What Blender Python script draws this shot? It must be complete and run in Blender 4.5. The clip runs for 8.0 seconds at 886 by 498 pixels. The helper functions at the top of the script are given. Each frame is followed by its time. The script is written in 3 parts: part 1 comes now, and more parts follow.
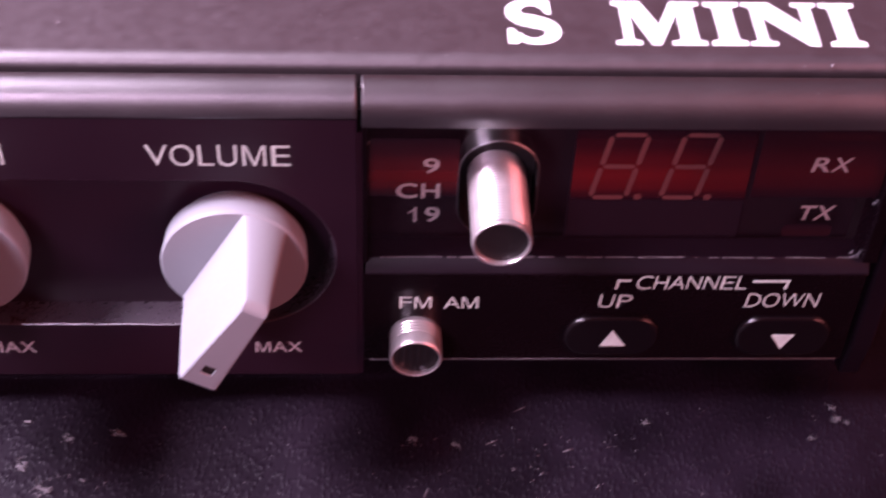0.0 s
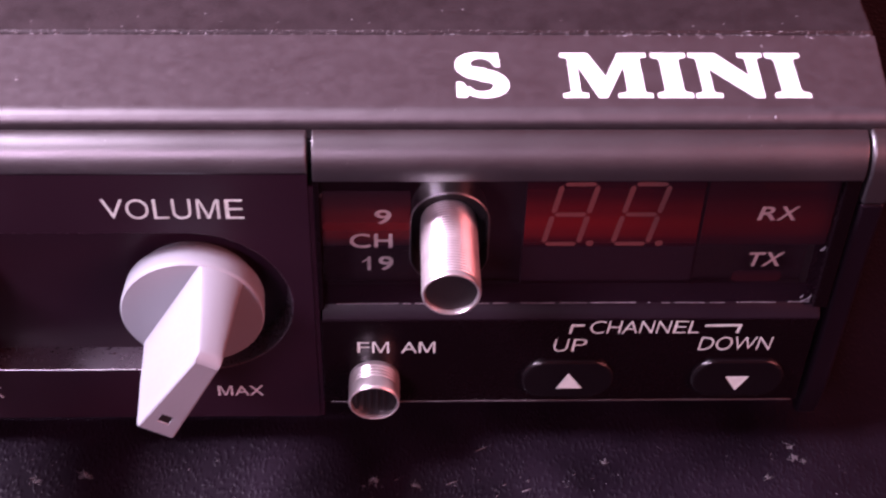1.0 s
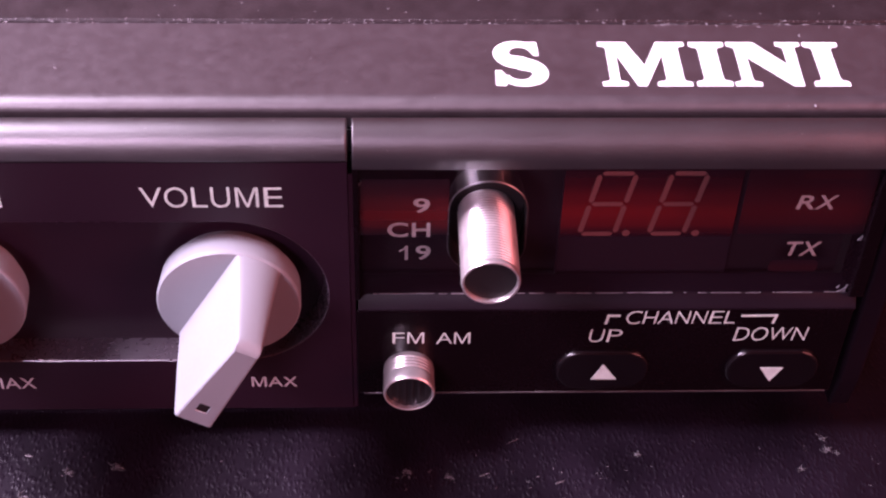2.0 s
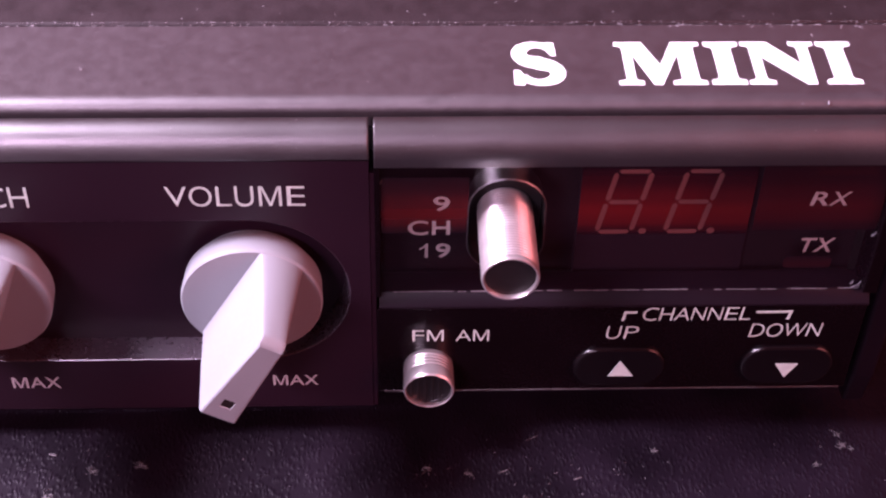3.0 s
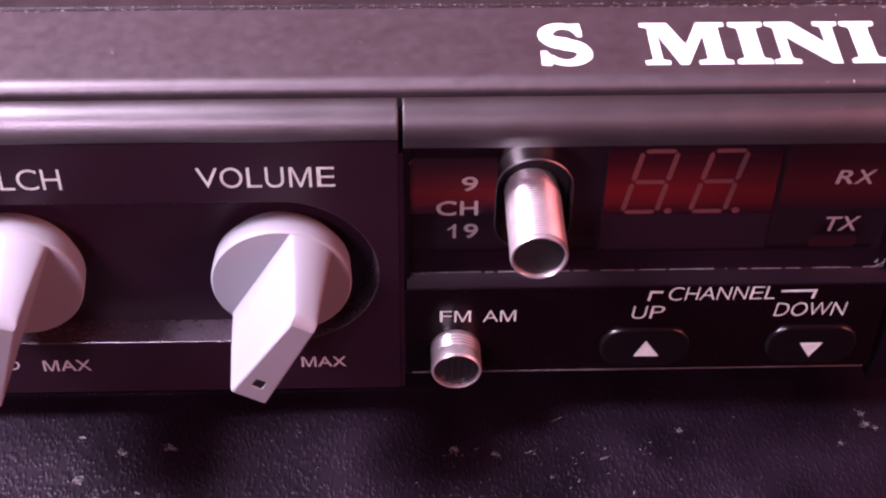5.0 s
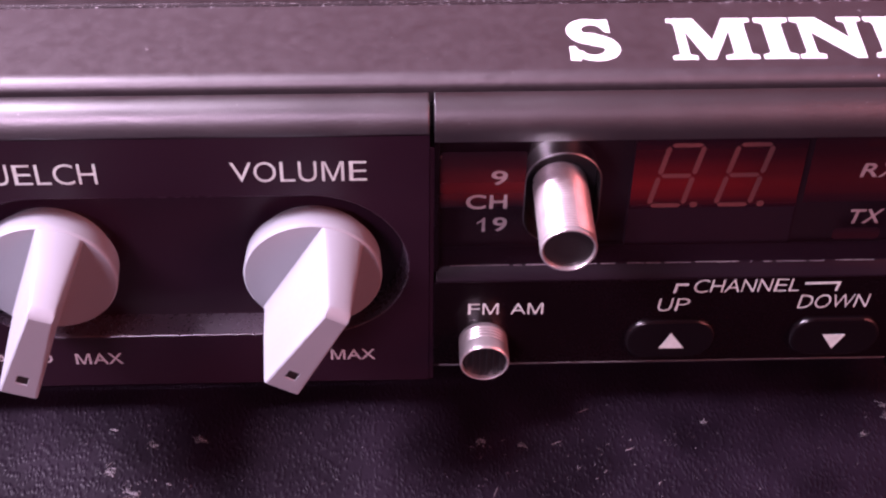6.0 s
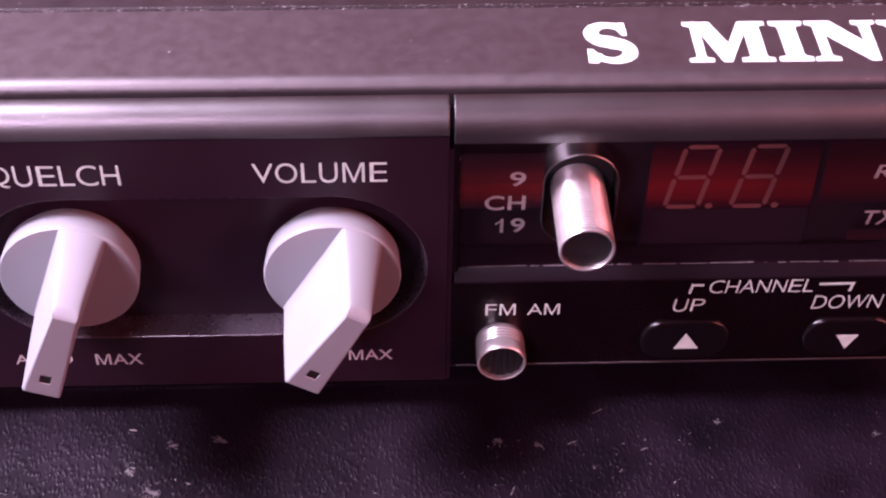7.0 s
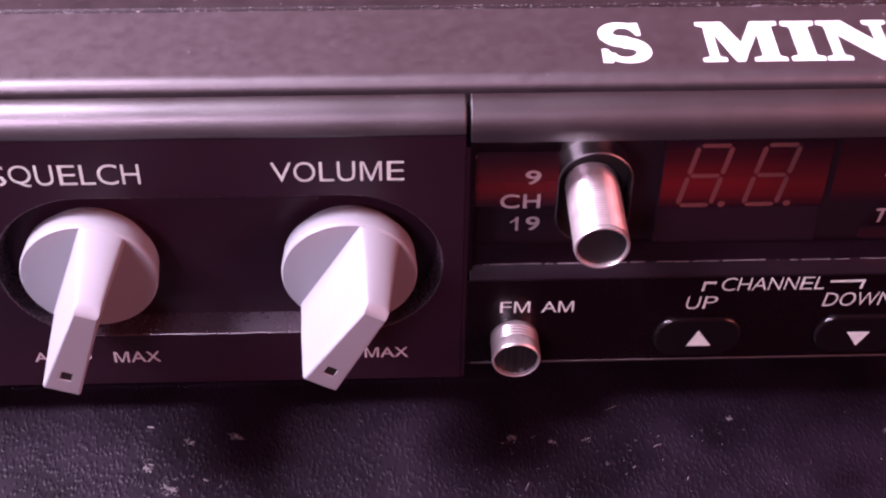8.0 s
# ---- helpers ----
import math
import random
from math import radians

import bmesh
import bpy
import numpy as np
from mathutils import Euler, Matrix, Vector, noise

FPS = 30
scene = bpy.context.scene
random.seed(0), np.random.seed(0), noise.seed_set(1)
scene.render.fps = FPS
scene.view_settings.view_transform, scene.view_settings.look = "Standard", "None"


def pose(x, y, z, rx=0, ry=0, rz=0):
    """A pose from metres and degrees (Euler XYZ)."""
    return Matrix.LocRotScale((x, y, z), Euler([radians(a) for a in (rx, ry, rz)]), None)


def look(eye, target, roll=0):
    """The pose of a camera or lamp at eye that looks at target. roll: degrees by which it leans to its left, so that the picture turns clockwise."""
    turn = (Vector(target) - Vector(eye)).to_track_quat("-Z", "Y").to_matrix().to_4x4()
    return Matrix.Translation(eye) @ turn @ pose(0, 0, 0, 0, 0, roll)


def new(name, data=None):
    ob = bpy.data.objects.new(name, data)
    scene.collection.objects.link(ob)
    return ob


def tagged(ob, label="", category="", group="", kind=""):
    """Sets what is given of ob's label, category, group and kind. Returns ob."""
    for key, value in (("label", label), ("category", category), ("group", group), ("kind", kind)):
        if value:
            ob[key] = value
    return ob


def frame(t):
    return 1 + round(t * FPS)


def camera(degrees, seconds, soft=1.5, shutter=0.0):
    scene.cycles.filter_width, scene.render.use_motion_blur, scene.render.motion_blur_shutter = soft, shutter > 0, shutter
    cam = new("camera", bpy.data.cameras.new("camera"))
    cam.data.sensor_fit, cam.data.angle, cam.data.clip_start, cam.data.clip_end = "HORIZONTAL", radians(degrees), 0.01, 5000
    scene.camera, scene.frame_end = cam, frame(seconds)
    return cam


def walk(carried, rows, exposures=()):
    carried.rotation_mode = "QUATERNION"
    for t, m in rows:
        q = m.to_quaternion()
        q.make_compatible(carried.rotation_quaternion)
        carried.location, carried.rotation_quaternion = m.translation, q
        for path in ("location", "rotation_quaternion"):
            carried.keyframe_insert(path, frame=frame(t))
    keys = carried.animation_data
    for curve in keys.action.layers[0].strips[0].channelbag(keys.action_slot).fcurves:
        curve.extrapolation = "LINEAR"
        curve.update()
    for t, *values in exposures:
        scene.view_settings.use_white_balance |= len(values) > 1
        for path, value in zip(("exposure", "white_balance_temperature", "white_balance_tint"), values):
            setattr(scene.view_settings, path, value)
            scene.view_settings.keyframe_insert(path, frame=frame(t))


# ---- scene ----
cam = camera(33.031, 8.0, soft=2.2, shutter=0.7)
walk(cam, [
    (0, look((0.01223, -0.06027, 0.07243), (0.01668, 0.01113, 0.00256), 2.625)),
    (0.2, look((0.01373, -0.05952, 0.07260), (0.01803, 0.01193, 0.00276), 2.592)),
    (0.5, look((0.01565, -0.05917, 0.07490), (0.01958, 0.01220, 0.00496), 2.032)),
    (0.7, look((0.01619, -0.05918, 0.07542), (0.01992, 0.01225, 0.00553), 2.186)),
    (1, look((0.01591, -0.05954, 0.07550), (0.01904, 0.01191, 0.00561), 1.579)),
    (1.2, look((0.01465, -0.06010, 0.07410), (0.01790, 0.01164, 0.00451), 1.817)),
    (1.5, look((0.01401, -0.06069, 0.07487), (0.01743, 0.01114, 0.00538), 1.669)),
    (1.7, look((0.01381, -0.06005, 0.07452), (0.01734, 0.01175, 0.00500), 1.818)),
    (2.8, look((0.01265, -0.06129, 0.07474), (0.01613, 0.01116, 0.00590), 1.550)),
    (3, look((0.01252, -0.06180, 0.07465), (0.01579, 0.01084, 0.00600), 1.343)),
    (3.5, look((0.01204, -0.06221, 0.07517), (0.01555, 0.01037, 0.00647), 1.429)),
    (4, look((0.01125, -0.06256, 0.07470), (0.01482, 0.01007, 0.00605), 1.320)),
    (4.2, look((0.01121, -0.06234, 0.07436), (0.01461, 0.01010, 0.00551), 1.281)),
    (5.3, look((0.01107, -0.06342, 0.07417), (0.01396, 0.00940, 0.00569), 0.787)),
    (5.5, look((0.01026, -0.06357, 0.07405), (0.01327, 0.00929, 0.00562), 0.933)),
    (6, look((0.00933, -0.06420, 0.07467), (0.01234, 0.00856, 0.00614), 0.757)),
    (6.5, look((0.00841, -0.06500, 0.07485), (0.01156, 0.00807, 0.00665), 0.759)),
    (7, look((0.00794, -0.06510, 0.07493), (0.01125, 0.00803, 0.00681), 0.899)),
    (7.5, look((0.00741, -0.06570, 0.07493), (0.01067, 0.00768, 0.00707), 0.836)),
    (8, look((0.00697, -0.06604, 0.07526), (0.01027, 0.00731, 0.00738), 0.819)),
], exposures=[(0, 0.02, 6600, 61), (8, 0.02, 6600, 61)])

# ---- light ----
world = bpy.data.worlds.new("room_air")
world.use_nodes = True
world.node_tree.nodes["Background"].inputs[0].default_value = (0.55, 0.42, 0.48, 1)
world.node_tree.nodes["Background"].inputs[1].default_value = 0.05
scene.world = world



def lamp(name, eye, size, watts, colour):
    data = bpy.data.lights.new(name, "AREA")
    data.shape, data.size, data.energy, data.color = "DISK", size, watts, colour
    ob = new(name, data)
    ob.matrix_world = look(eye, (0.005, 0, 0.012))


lamp("desk_lamp_light", (-0.102, -0.006, 0.138), 0.065, 1.2, (0.88, 0.93, 1.0))
lamp("room_lamp_light", (-0.33, -0.72, 0.46), 0.22, 4.3, (0.95, 0.87, 1.0))
# unseen red fill added at the right for warm light bounced about the room
lamp("red_fill_light", (0.72, -0.45, 0.36), 0.6, 5.2, (1.0, 0.3, 0.25))

MM = 0.001

# ---- materials ----


def rgba(c):
    return (c[0], c[1], c[2], 1)


def surface(name, colour, rough=0.5, metal=0.0, grain=0.0, grain_scale=4000, mottle=0.12, mottle_scale=150,
            rough_var=0.1, coat=0.0, spec=0.5, speck=0.0, speck_scale=2500, ior=1.5):
    """Principled surface with fine grain relief, larger mottling and uneven gloss. Scales are per metre."""
    m = bpy.data.materials.new(name)
    m.use_nodes = True
    n, l = m.node_tree.nodes, m.node_tree.links
    p = n["Principled BSDF"]
    co = n.new("ShaderNodeTexCoord")
    big = n.new("ShaderNodeTexNoise")
    big.inputs["Scale"].default_value, big.inputs["Detail"].default_value = mottle_scale, 5
    l.new(co.outputs["Object"], big.inputs["Vector"])
    ramp = n.new("ShaderNodeMapRange")
    ramp.inputs["From Min"].default_value, ramp.inputs["From Max"].default_value = 0.25, 0.75
    ramp.inputs["To Min"].default_value, ramp.inputs["To Max"].default_value = 1 - mottle, 1 + mottle
    l.new(big.outputs["Fac"], ramp.inputs["Value"])
    mul = n.new("ShaderNodeVectorMath")
    mul.operation = "SCALE"
    mul.inputs[0].default_value = colour
    l.new(ramp.outputs["Result"], mul.inputs["Scale"])
    colour_out = mul.outputs["Vector"]
    fine = n.new("ShaderNodeTexNoise")
    fine.inputs["Scale"].default_value, fine.inputs["Detail"].default_value = grain_scale, 3
    l.new(co.outputs["Object"], fine.inputs["Vector"])
    rr = n.new("ShaderNodeMapRange")
    rr.inputs["From Min"].default_value, rr.inputs["From Max"].default_value = 0.3, 0.7
    rr.inputs["To Min"].default_value, rr.inputs["To Max"].default_value = max(rough - rough_var, 0.02), min(rough + rough_var, 1)
    mix = n.new("ShaderNodeMath")
    mix.operation = "MULTIPLY_ADD"
    mix.inputs[1].default_value, mix.inputs[2].default_value = 0.5, 0.0
    add = n.new("ShaderNodeMath")
    add.operation = "MULTIPLY_ADD"
    add.inputs[1].default_value = 0.5
    l.new(big.outputs["Fac"], mix.inputs[0])
    l.new(fine.outputs["Fac"], add.inputs[0])
    l.new(mix.outputs[0], add.inputs[2])
    l.new(add.outputs[0], rr.inputs["Value"])
    l.new(rr.outputs["Result"], p.inputs["Roughness"])
    if speck:
        vo = n.new("ShaderNodeTexVoronoi")
        vo.inputs["Scale"].default_value = speck_scale
        l.new(co.outputs["Object"], vo.inputs["Vector"])
        sep = n.new("ShaderNodeSeparateColor")
        l.new(vo.outputs["Color"], sep.inputs[0])
        lt = n.new("ShaderNodeMath")
        lt.operation = "GREATER_THAN"
        lt.inputs[1].default_value = 1 - speck
        l.new(sep.outputs[0], lt.inputs[0])
        near = n.new("ShaderNodeMath")
        near.operation = "LESS_THAN"
        near.inputs[1].default_value = 0.3
        l.new(vo.outputs["Distance"], near.inputs[0])
        both = n.new("ShaderNodeMath")
        both.operation = "MULTIPLY"
        l.new(lt.outputs[0], both.inputs[0])
        l.new(near.outputs[0], both.inputs[1])
        mx = n.new("ShaderNodeMix")
        mx.data_type = "RGBA"
        l.new(both.outputs[0], mx.inputs[0])
        l.new(colour_out, mx.inputs[6])
        mx.inputs[7].default_value = (0.13, 0.115, 0.12, 1)
        colour_out = mx.outputs[2]
    l.new(colour_out, p.inputs["Base Color"])
    p.inputs["Metallic"].default_value = metal
    p.inputs["Specular IOR Level"].default_value = spec
    p.inputs["IOR"].default_value = ior
    p.inputs["Coat Weight"].default_value = coat
    p.inputs["Coat Roughness"].default_value = 0.04
    if grain:
        b = n.new("ShaderNodeBump")
        b.inputs["Strength"].default_value = grain
        b.inputs["Distance"].default_value = 0.000014
        l.new(fine.outputs["Fac"], b.inputs["Height"])
        l.new(b.outputs["Normal"], p.inputs["Normal"])
    return m


def leather():
    """Black pebbled leatherette: small separate domes about 0.4 mm apart, longer away from the radio than across."""
    m = bpy.data.materials.new("black_leatherette")
    m.use_nodes = True
    n, l = m.node_tree.nodes, m.node_tree.links
    p = n["Principled BSDF"]
    co = n.new("ShaderNodeTexCoord")
    warp = n.new("ShaderNodeTexNoise")
    warp.inputs["Scale"].default_value = 700
    l.new(co.outputs["Object"], warp.inputs["Vector"])
    off = n.new("ShaderNodeVectorMath")
    off.operation = "MULTIPLY_ADD"
    off.inputs[1].default_value = (0.0007, 0.0007, 0)
    l.new(warp.outputs["Color"], off.inputs[0])
    l.new(co.outputs["Object"], off.inputs[2])
    stretch = n.new("ShaderNodeVectorMath")
    stretch.operation = "MULTIPLY"
    stretch.inputs[1].default_value = (1.3, 0.72, 1)
    l.new(off.outputs[0], stretch.inputs[0])
    cells = n.new("ShaderNodeTexVoronoi")
    cells.feature = "F1"
    cells.inputs["Scale"].default_value = 2900
    l.new(stretch.outputs[0], cells.inputs["Vector"])
    dome = n.new("ShaderNodeMapRange")
    dome.interpolation_type = "SMOOTHSTEP"
    dome.inputs["From Min"].default_value, dome.inputs["From Max"].default_value = 0.0, 0.62
    dome.inputs["To Min"].default_value, dome.inputs["To Max"].default_value = 1.0, 0.0
    l.new(cells.outputs["Distance"], dome.inputs["Value"])
    fine = n.new("ShaderNodeTexNoise")
    fine.inputs["Scale"].default_value, fine.inputs["Detail"].default_value = 5200, 4
    l.new(co.outputs["Object"], fine.inputs["Vector"])
    big = n.new("ShaderNodeTexNoise")
    big.inputs["Scale"].default_value, big.inputs["Detail"].default_value = 170, 7
    l.new(co.outputs["Object"], big.inputs["Vector"])
    h = n.new("ShaderNodeMath")
    h.operation = "MULTIPLY_ADD"
    h.inputs[1].default_value = 0.22
    l.new(fine.outputs["Fac"], h.inputs[0])
    l.new(dome.outputs["Result"], h.inputs[2])
    b = n.new("ShaderNodeBump")
    p.inputs["Specular IOR Level"].default_value = 0.21
    b.inputs["Strength"].default_value, b.inputs["Distance"].default_value = 0.34, 0.00015
    l.new(h.outputs[0], b.inputs["Height"])
    l.new(b.outputs["Normal"], p.inputs["Normal"])
    rr = n.new("ShaderNodeMapRange")
    rr.inputs["From Min"].default_value, rr.inputs["From Max"].default_value = 0.3, 0.7
    rr.inputs["To Min"].default_value, rr.inputs["To Max"].default_value = 0.38, 0.54
    l.new(big.outputs["Fac"], rr.inputs["Value"])
    l.new(rr.outputs["Result"], p.inputs["Roughness"])
    cr = n.new("ShaderNodeMix")
    cr.data_type = "RGBA"
    cr.inputs[6].default_value, cr.inputs[7].default_value = (0.0035, 0.0017, 0.0036, 1), (0.0095, 0.0046, 0.0102, 1)
    blotch = n.new("ShaderNodeMapRange")
    blotch.inputs["From Min"].default_value, blotch.inputs["From Max"].default_value = 0.3, 0.7
    l.new(big.outputs["Fac"], blotch.inputs["Value"])
    l.new(blotch.outputs["Result"], cr.inputs[0])
    l.new(cr.outputs[2], p.inputs["Base Color"])
    return m


def see_through(m, veil, rough):
    """Turns a surface into a tinted clear sheet: its colour as a thin veil, clear between, gloss on top."""
    n, l = m.node_tree.nodes, m.node_tree.links
    p, out = n["Principled BSDF"], n["Material Output"]
    p.inputs["Specular IOR Level"].default_value = 0.0
    p.inputs["Coat Weight"].default_value = 0.0
    clear = n.new("ShaderNodeBsdfTransparent")
    clear.inputs["Color"].default_value = (0.88, 0.82, 0.84, 1)
    body = n.new("ShaderNodeMixShader")
    body.inputs[0].default_value = veil
    l.new(clear.outputs[0], body.inputs[1])
    l.new(p.outputs[0], body.inputs[2])
    gloss = n.new("ShaderNodeBsdfGlossy")
    gloss.inputs["Roughness"].default_value = rough
    top = n.new("ShaderNodeMixShader")
    top.inputs[0].default_value = 0.035
    l.new(body.outputs[0], top.inputs[1])
    l.new(gloss.outputs[0], top.inputs[2])
    l.new(top.outputs[0], out.inputs["Surface"])
    return m


PLASTIC = surface("satin_black_plastic", (0.006, 0.0032, 0.0048), 0.385, rough_var=0.08, grain=0.85, grain_scale=7500, ior=2.5, speck=0.003, speck_scale=6000)
COVER = surface("matt_black_cover_plastic", (0.026, 0.0175, 0.021), 0.45, ior=2.25, rough_var=0.06, grain=0.6, grain_scale=5000, mottle=0.14, mottle_scale=1300, speck=0.0015, speck_scale=7000)
CASE = surface("black_crackle_paint", (0.017, 0.0095, 0.011), 0.6, grain=1.0, grain_scale=4200, mottle=0.3, mottle_scale=700, speck=0.006, speck_scale=5000, spec=0.4)
PANEL = surface("dark_panel_plastic", (0.0165, 0.0049, 0.0112), 0.42, grain=0.4, grain_scale=7000, spec=0.3)
PLATE = surface("glossy_black_plate", (0.0045, 0.0017, 0.0028), 0.25, grain=0.08, grain_scale=5000, spec=0.14)
LEDGE = surface("semi_gloss_black_plastic", (0.008, 0.004, 0.007), 0.36, grain=0.25, grain_scale=6000, spec=0.14)
BUTTON = surface("gloss_black_button", (0.004, 0.002, 0.0028), 0.22, rough_var=0.05, spec=0.5)
LENS = see_through(surface("smoked_acrylic", (0.0115, 0.0036, 0.0066), 0.1, rough_var=0.05), 0.45, 0.05)
TRAY = surface("dark_display_tray", (0.011, 0.004, 0.007), 0.6)
MODULE = surface("grey_display_module", (0.019, 0.009, 0.016), 0.5, mottle=0.06)
SEGMENT = surface("unlit_segment", (0.3, 0.105, 0.092), 0.4, rough_var=0.05)
PRINT = surface("white_print", (0.55, 0.66, 0.6), 0.6, mottle=0.15, mottle_scale=1500)
PRINT_DIM = surface("grey_print", (0.45, 0.44, 0.44), 0.5, mottle=0.15, mottle_scale=1500)
LENS_PRINT = surface("print_behind_lens", (0.25, 0.2, 0.195), 0.4, mottle=0.15, mottle_scale=1500)
WHITE = surface("bright_white_print", (0.86, 0.86, 0.86), 0.55, mottle=0.05)
GREY = surface("light_grey_knob_plastic", (0.243, 0.255, 0.27), 0.48, grain=0.15, grain_scale=4000, mottle=0.05)
EDGE_GLINT = surface("pale_lens_edge_glint", (0.13, 0.115, 0.125), 0.3, rough_var=0.1, mottle=0.4, mottle_scale=1200)
HOLE = surface("dark_brown_pit", (0.009, 0.005, 0.0045), 0.6)
# panel plastic in a lighter colour, for the light on the recess ledge
RECESS_LIT = surface("lit_recess_plastic", (0.042, 0.029, 0.039), 0.3, grain=0.6, grain_scale=5000, ior=2.1)
CHROME = surface("chrome", (0.86, 0.8, 0.79), 0.33, metal=0.85, rough_var=0.06, mottle_scale=900)
RUBBER = surface("black_cap", (0.012, 0.01, 0.011), 0.45, grain=0.3)
DUST = surface("pale_dust", (0.22, 0.2, 0.21), 0.7, mottle=0.3, mottle_scale=3000)
LINT = surface("pale_lint", (0.09, 0.082, 0.087), 0.8, mottle=0.3, mottle_scale=3000)
WALL = surface("reddish_brown_wall", (0.36, 0.15, 0.11), 0.8, mottle_scale=3, grain_scale=200)
CEIL = surface("pale_ceiling", (0.6, 0.5, 0.52), 0.9, mottle_scale=3, grain_scale=200)
LEATHER = leather()


def painted_band_film(name, thin, lit_red):
    """Red film with a band of light painted into its colour: dark along its upper edge, brightest below the middle,
    fading at its foot.
    """
    m = surface(name, lit_red, 0.12, rough_var=0.05, coat=0.5, mottle_scale=80)
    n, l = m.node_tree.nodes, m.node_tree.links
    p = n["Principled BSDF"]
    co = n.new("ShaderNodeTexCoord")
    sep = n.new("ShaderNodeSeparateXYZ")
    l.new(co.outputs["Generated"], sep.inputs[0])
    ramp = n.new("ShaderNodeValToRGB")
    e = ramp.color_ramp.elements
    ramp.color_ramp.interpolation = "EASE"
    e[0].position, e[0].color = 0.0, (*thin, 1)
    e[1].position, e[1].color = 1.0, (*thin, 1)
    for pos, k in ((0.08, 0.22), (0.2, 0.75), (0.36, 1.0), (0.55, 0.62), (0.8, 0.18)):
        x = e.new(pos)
        x.color = (*[a + (b - a) * k for a, b in zip(thin, lit_red)], 1)
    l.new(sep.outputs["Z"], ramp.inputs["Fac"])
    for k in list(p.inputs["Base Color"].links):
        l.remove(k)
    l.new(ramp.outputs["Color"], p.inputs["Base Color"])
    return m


# stronger and weaker painted light for the window, strips and indicators
RED = painted_band_film("red_lit_band", (0.02, 0.006, 0.011), (0.26, 0.019, 0.015))
RED_FAINT = painted_band_film("faint_red_lit_band", (0.0118, 0.0036, 0.0064), (0.038, 0.0045, 0.006))
RED_HINT = painted_band_film("unlit_red_indicator", (0.0118, 0.0036, 0.0064), (0.021, 0.0042, 0.006))
RED_DIM = painted_band_film("dim_red_lit_band", (0.0118, 0.0036, 0.0064), (0.072, 0.0065, 0.0065))

# ---- helpers of this scene (millimetres in, metres out) ----


def mesh_of(name, bm, material, smooth=35):
    bmesh.ops.remove_doubles(bm, verts=bm.verts[:], dist=0.0008)
    bmesh.ops.recalc_face_normals(bm, faces=bm.faces[:])
    bmesh.ops.scale(bm, vec=(MM, MM, MM), verts=bm.verts[:])
    me = bpy.data.meshes.new(name)
    bm.to_mesh(me)
    bm.free()
    me.materials.append(material)
    if smooth:
        for f in me.polygons:
            f.use_smooth = True
        me.set_sharp_from_angle(angle=radians(smooth))
        for f in me.polygons:
            if max(abs(c) for c in f.normal) > 0.9999:
                f.use_smooth = False
    return me


def part(name, bm, material, parent, label="", smooth=35, bevel=0.0):
    ob = new(name, mesh_of(name, bm, material, smooth))
    ob.parent = parent
    if label:
        ob["label"] = label
    if bevel:
        b = ob.modifiers.new("worn_edges", "BEVEL")
        b.width, b.segments, b.limit_method, b.angle_limit = bevel * MM, 3, "ANGLE", radians(40)
        b.use_clamp_overlap = True
    return ob


def prism_x(bm, profile, x0, x1):
    """A closed (y, z) outline swept from x0 to x1."""
    a = [bm.verts.new((x0, y, z)) for y, z in profile]
    b = [bm.verts.new((x1, y, z)) for y, z in profile]
    k = len(profile)
    for i in range(k):
        bm.faces.new((a[i], a[(i + 1) % k], b[(i + 1) % k], b[i]))
    bm.faces.new(a)
    bm.faces.new(b[::-1])


def box(bm, x0, x1, y0, y1, z0, z1):
    prism_x(bm, [(y0, z0), (y1, z0), (y1, z1), (y0, z1)], x0, x1)


def loop_edges(bm, pts):
    v = [bm.verts.new(p) for p in pts]
    return v, [bm.edges.new((v[i], v[(i + 1) % len(v)])) for i in range(len(v))]


def bridge(bm, a, b):
    for i in range(len(a)):
        j = (i + 1) % len(a)
        bm.faces.new((a[i], a[j], b[j], b[i]))


def stadium(xa, xb, z, r, n=24, tall=0.0):
    """Points (x, z) of an outline with round ends; tall stretches it upright instead."""
    out = []
    for i in range(2 * n):
        a = -math.pi / 2 + math.pi * (i % n) / (n - 1)
        if tall:
            a += math.pi / 2
            s = tall / 2 if i < n else -tall / 2
            if i >= n:
                a += math.pi
            out.append((xa + r * math.cos(a), z + s + r * math.sin(a)))
        else:
            if i < n:
                out.append((xb + r * math.cos(a), z + r * math.sin(a)))
            else:
                out.append((xa - r * math.cos(a), z - r * math.sin(a)))
    return out


def fill_ring(bm, edges):
    bmesh.ops.triangle_fill(bm, edges=edges, use_beauty=True, use_dissolve=False)


def rounded(x0, x1, z0, z1, r, n=6):
    out = []
    for cx, cz, a0 in ((x1 - r, z1 - r, 0), (x0 + r, z1 - r, 90), (x0 + r, z0 + r, 180), (x1 - r, z0 + r, 270)):
        for i in range(n + 1):
            a = radians(a0 + 90 * i / n)
            out.append((cx + r * math.cos(a), cz + r * math.sin(a)))
    return out


def slab(bm, outline, y0, y1):
    """An (x, z) outline, from y0 (front) back to y1."""
    a = [bm.verts.new((x, y0, z)) for x, z in outline]
    b = [bm.verts.new((x, y1, z)) for x, z in outline]
    bridge(bm, a, b)
    bm.faces.new(a)
    bm.faces.new(b[::-1])


def lathe(bm, cx, cz, rings, n=48, cap=True):
    """Rings of (radius, y) about an axis along y."""
    prev = None
    for r, y in rings:
        ring = [bm.verts.new((cx + r * math.cos(2 * math.pi * i / n), y, cz + r * math.sin(2 * math.pi * i / n))) for i in range(n)]
        if prev:
            bridge(bm, prev, ring)
        prev = ring
    if cap:
        bm.faces.new(prev)


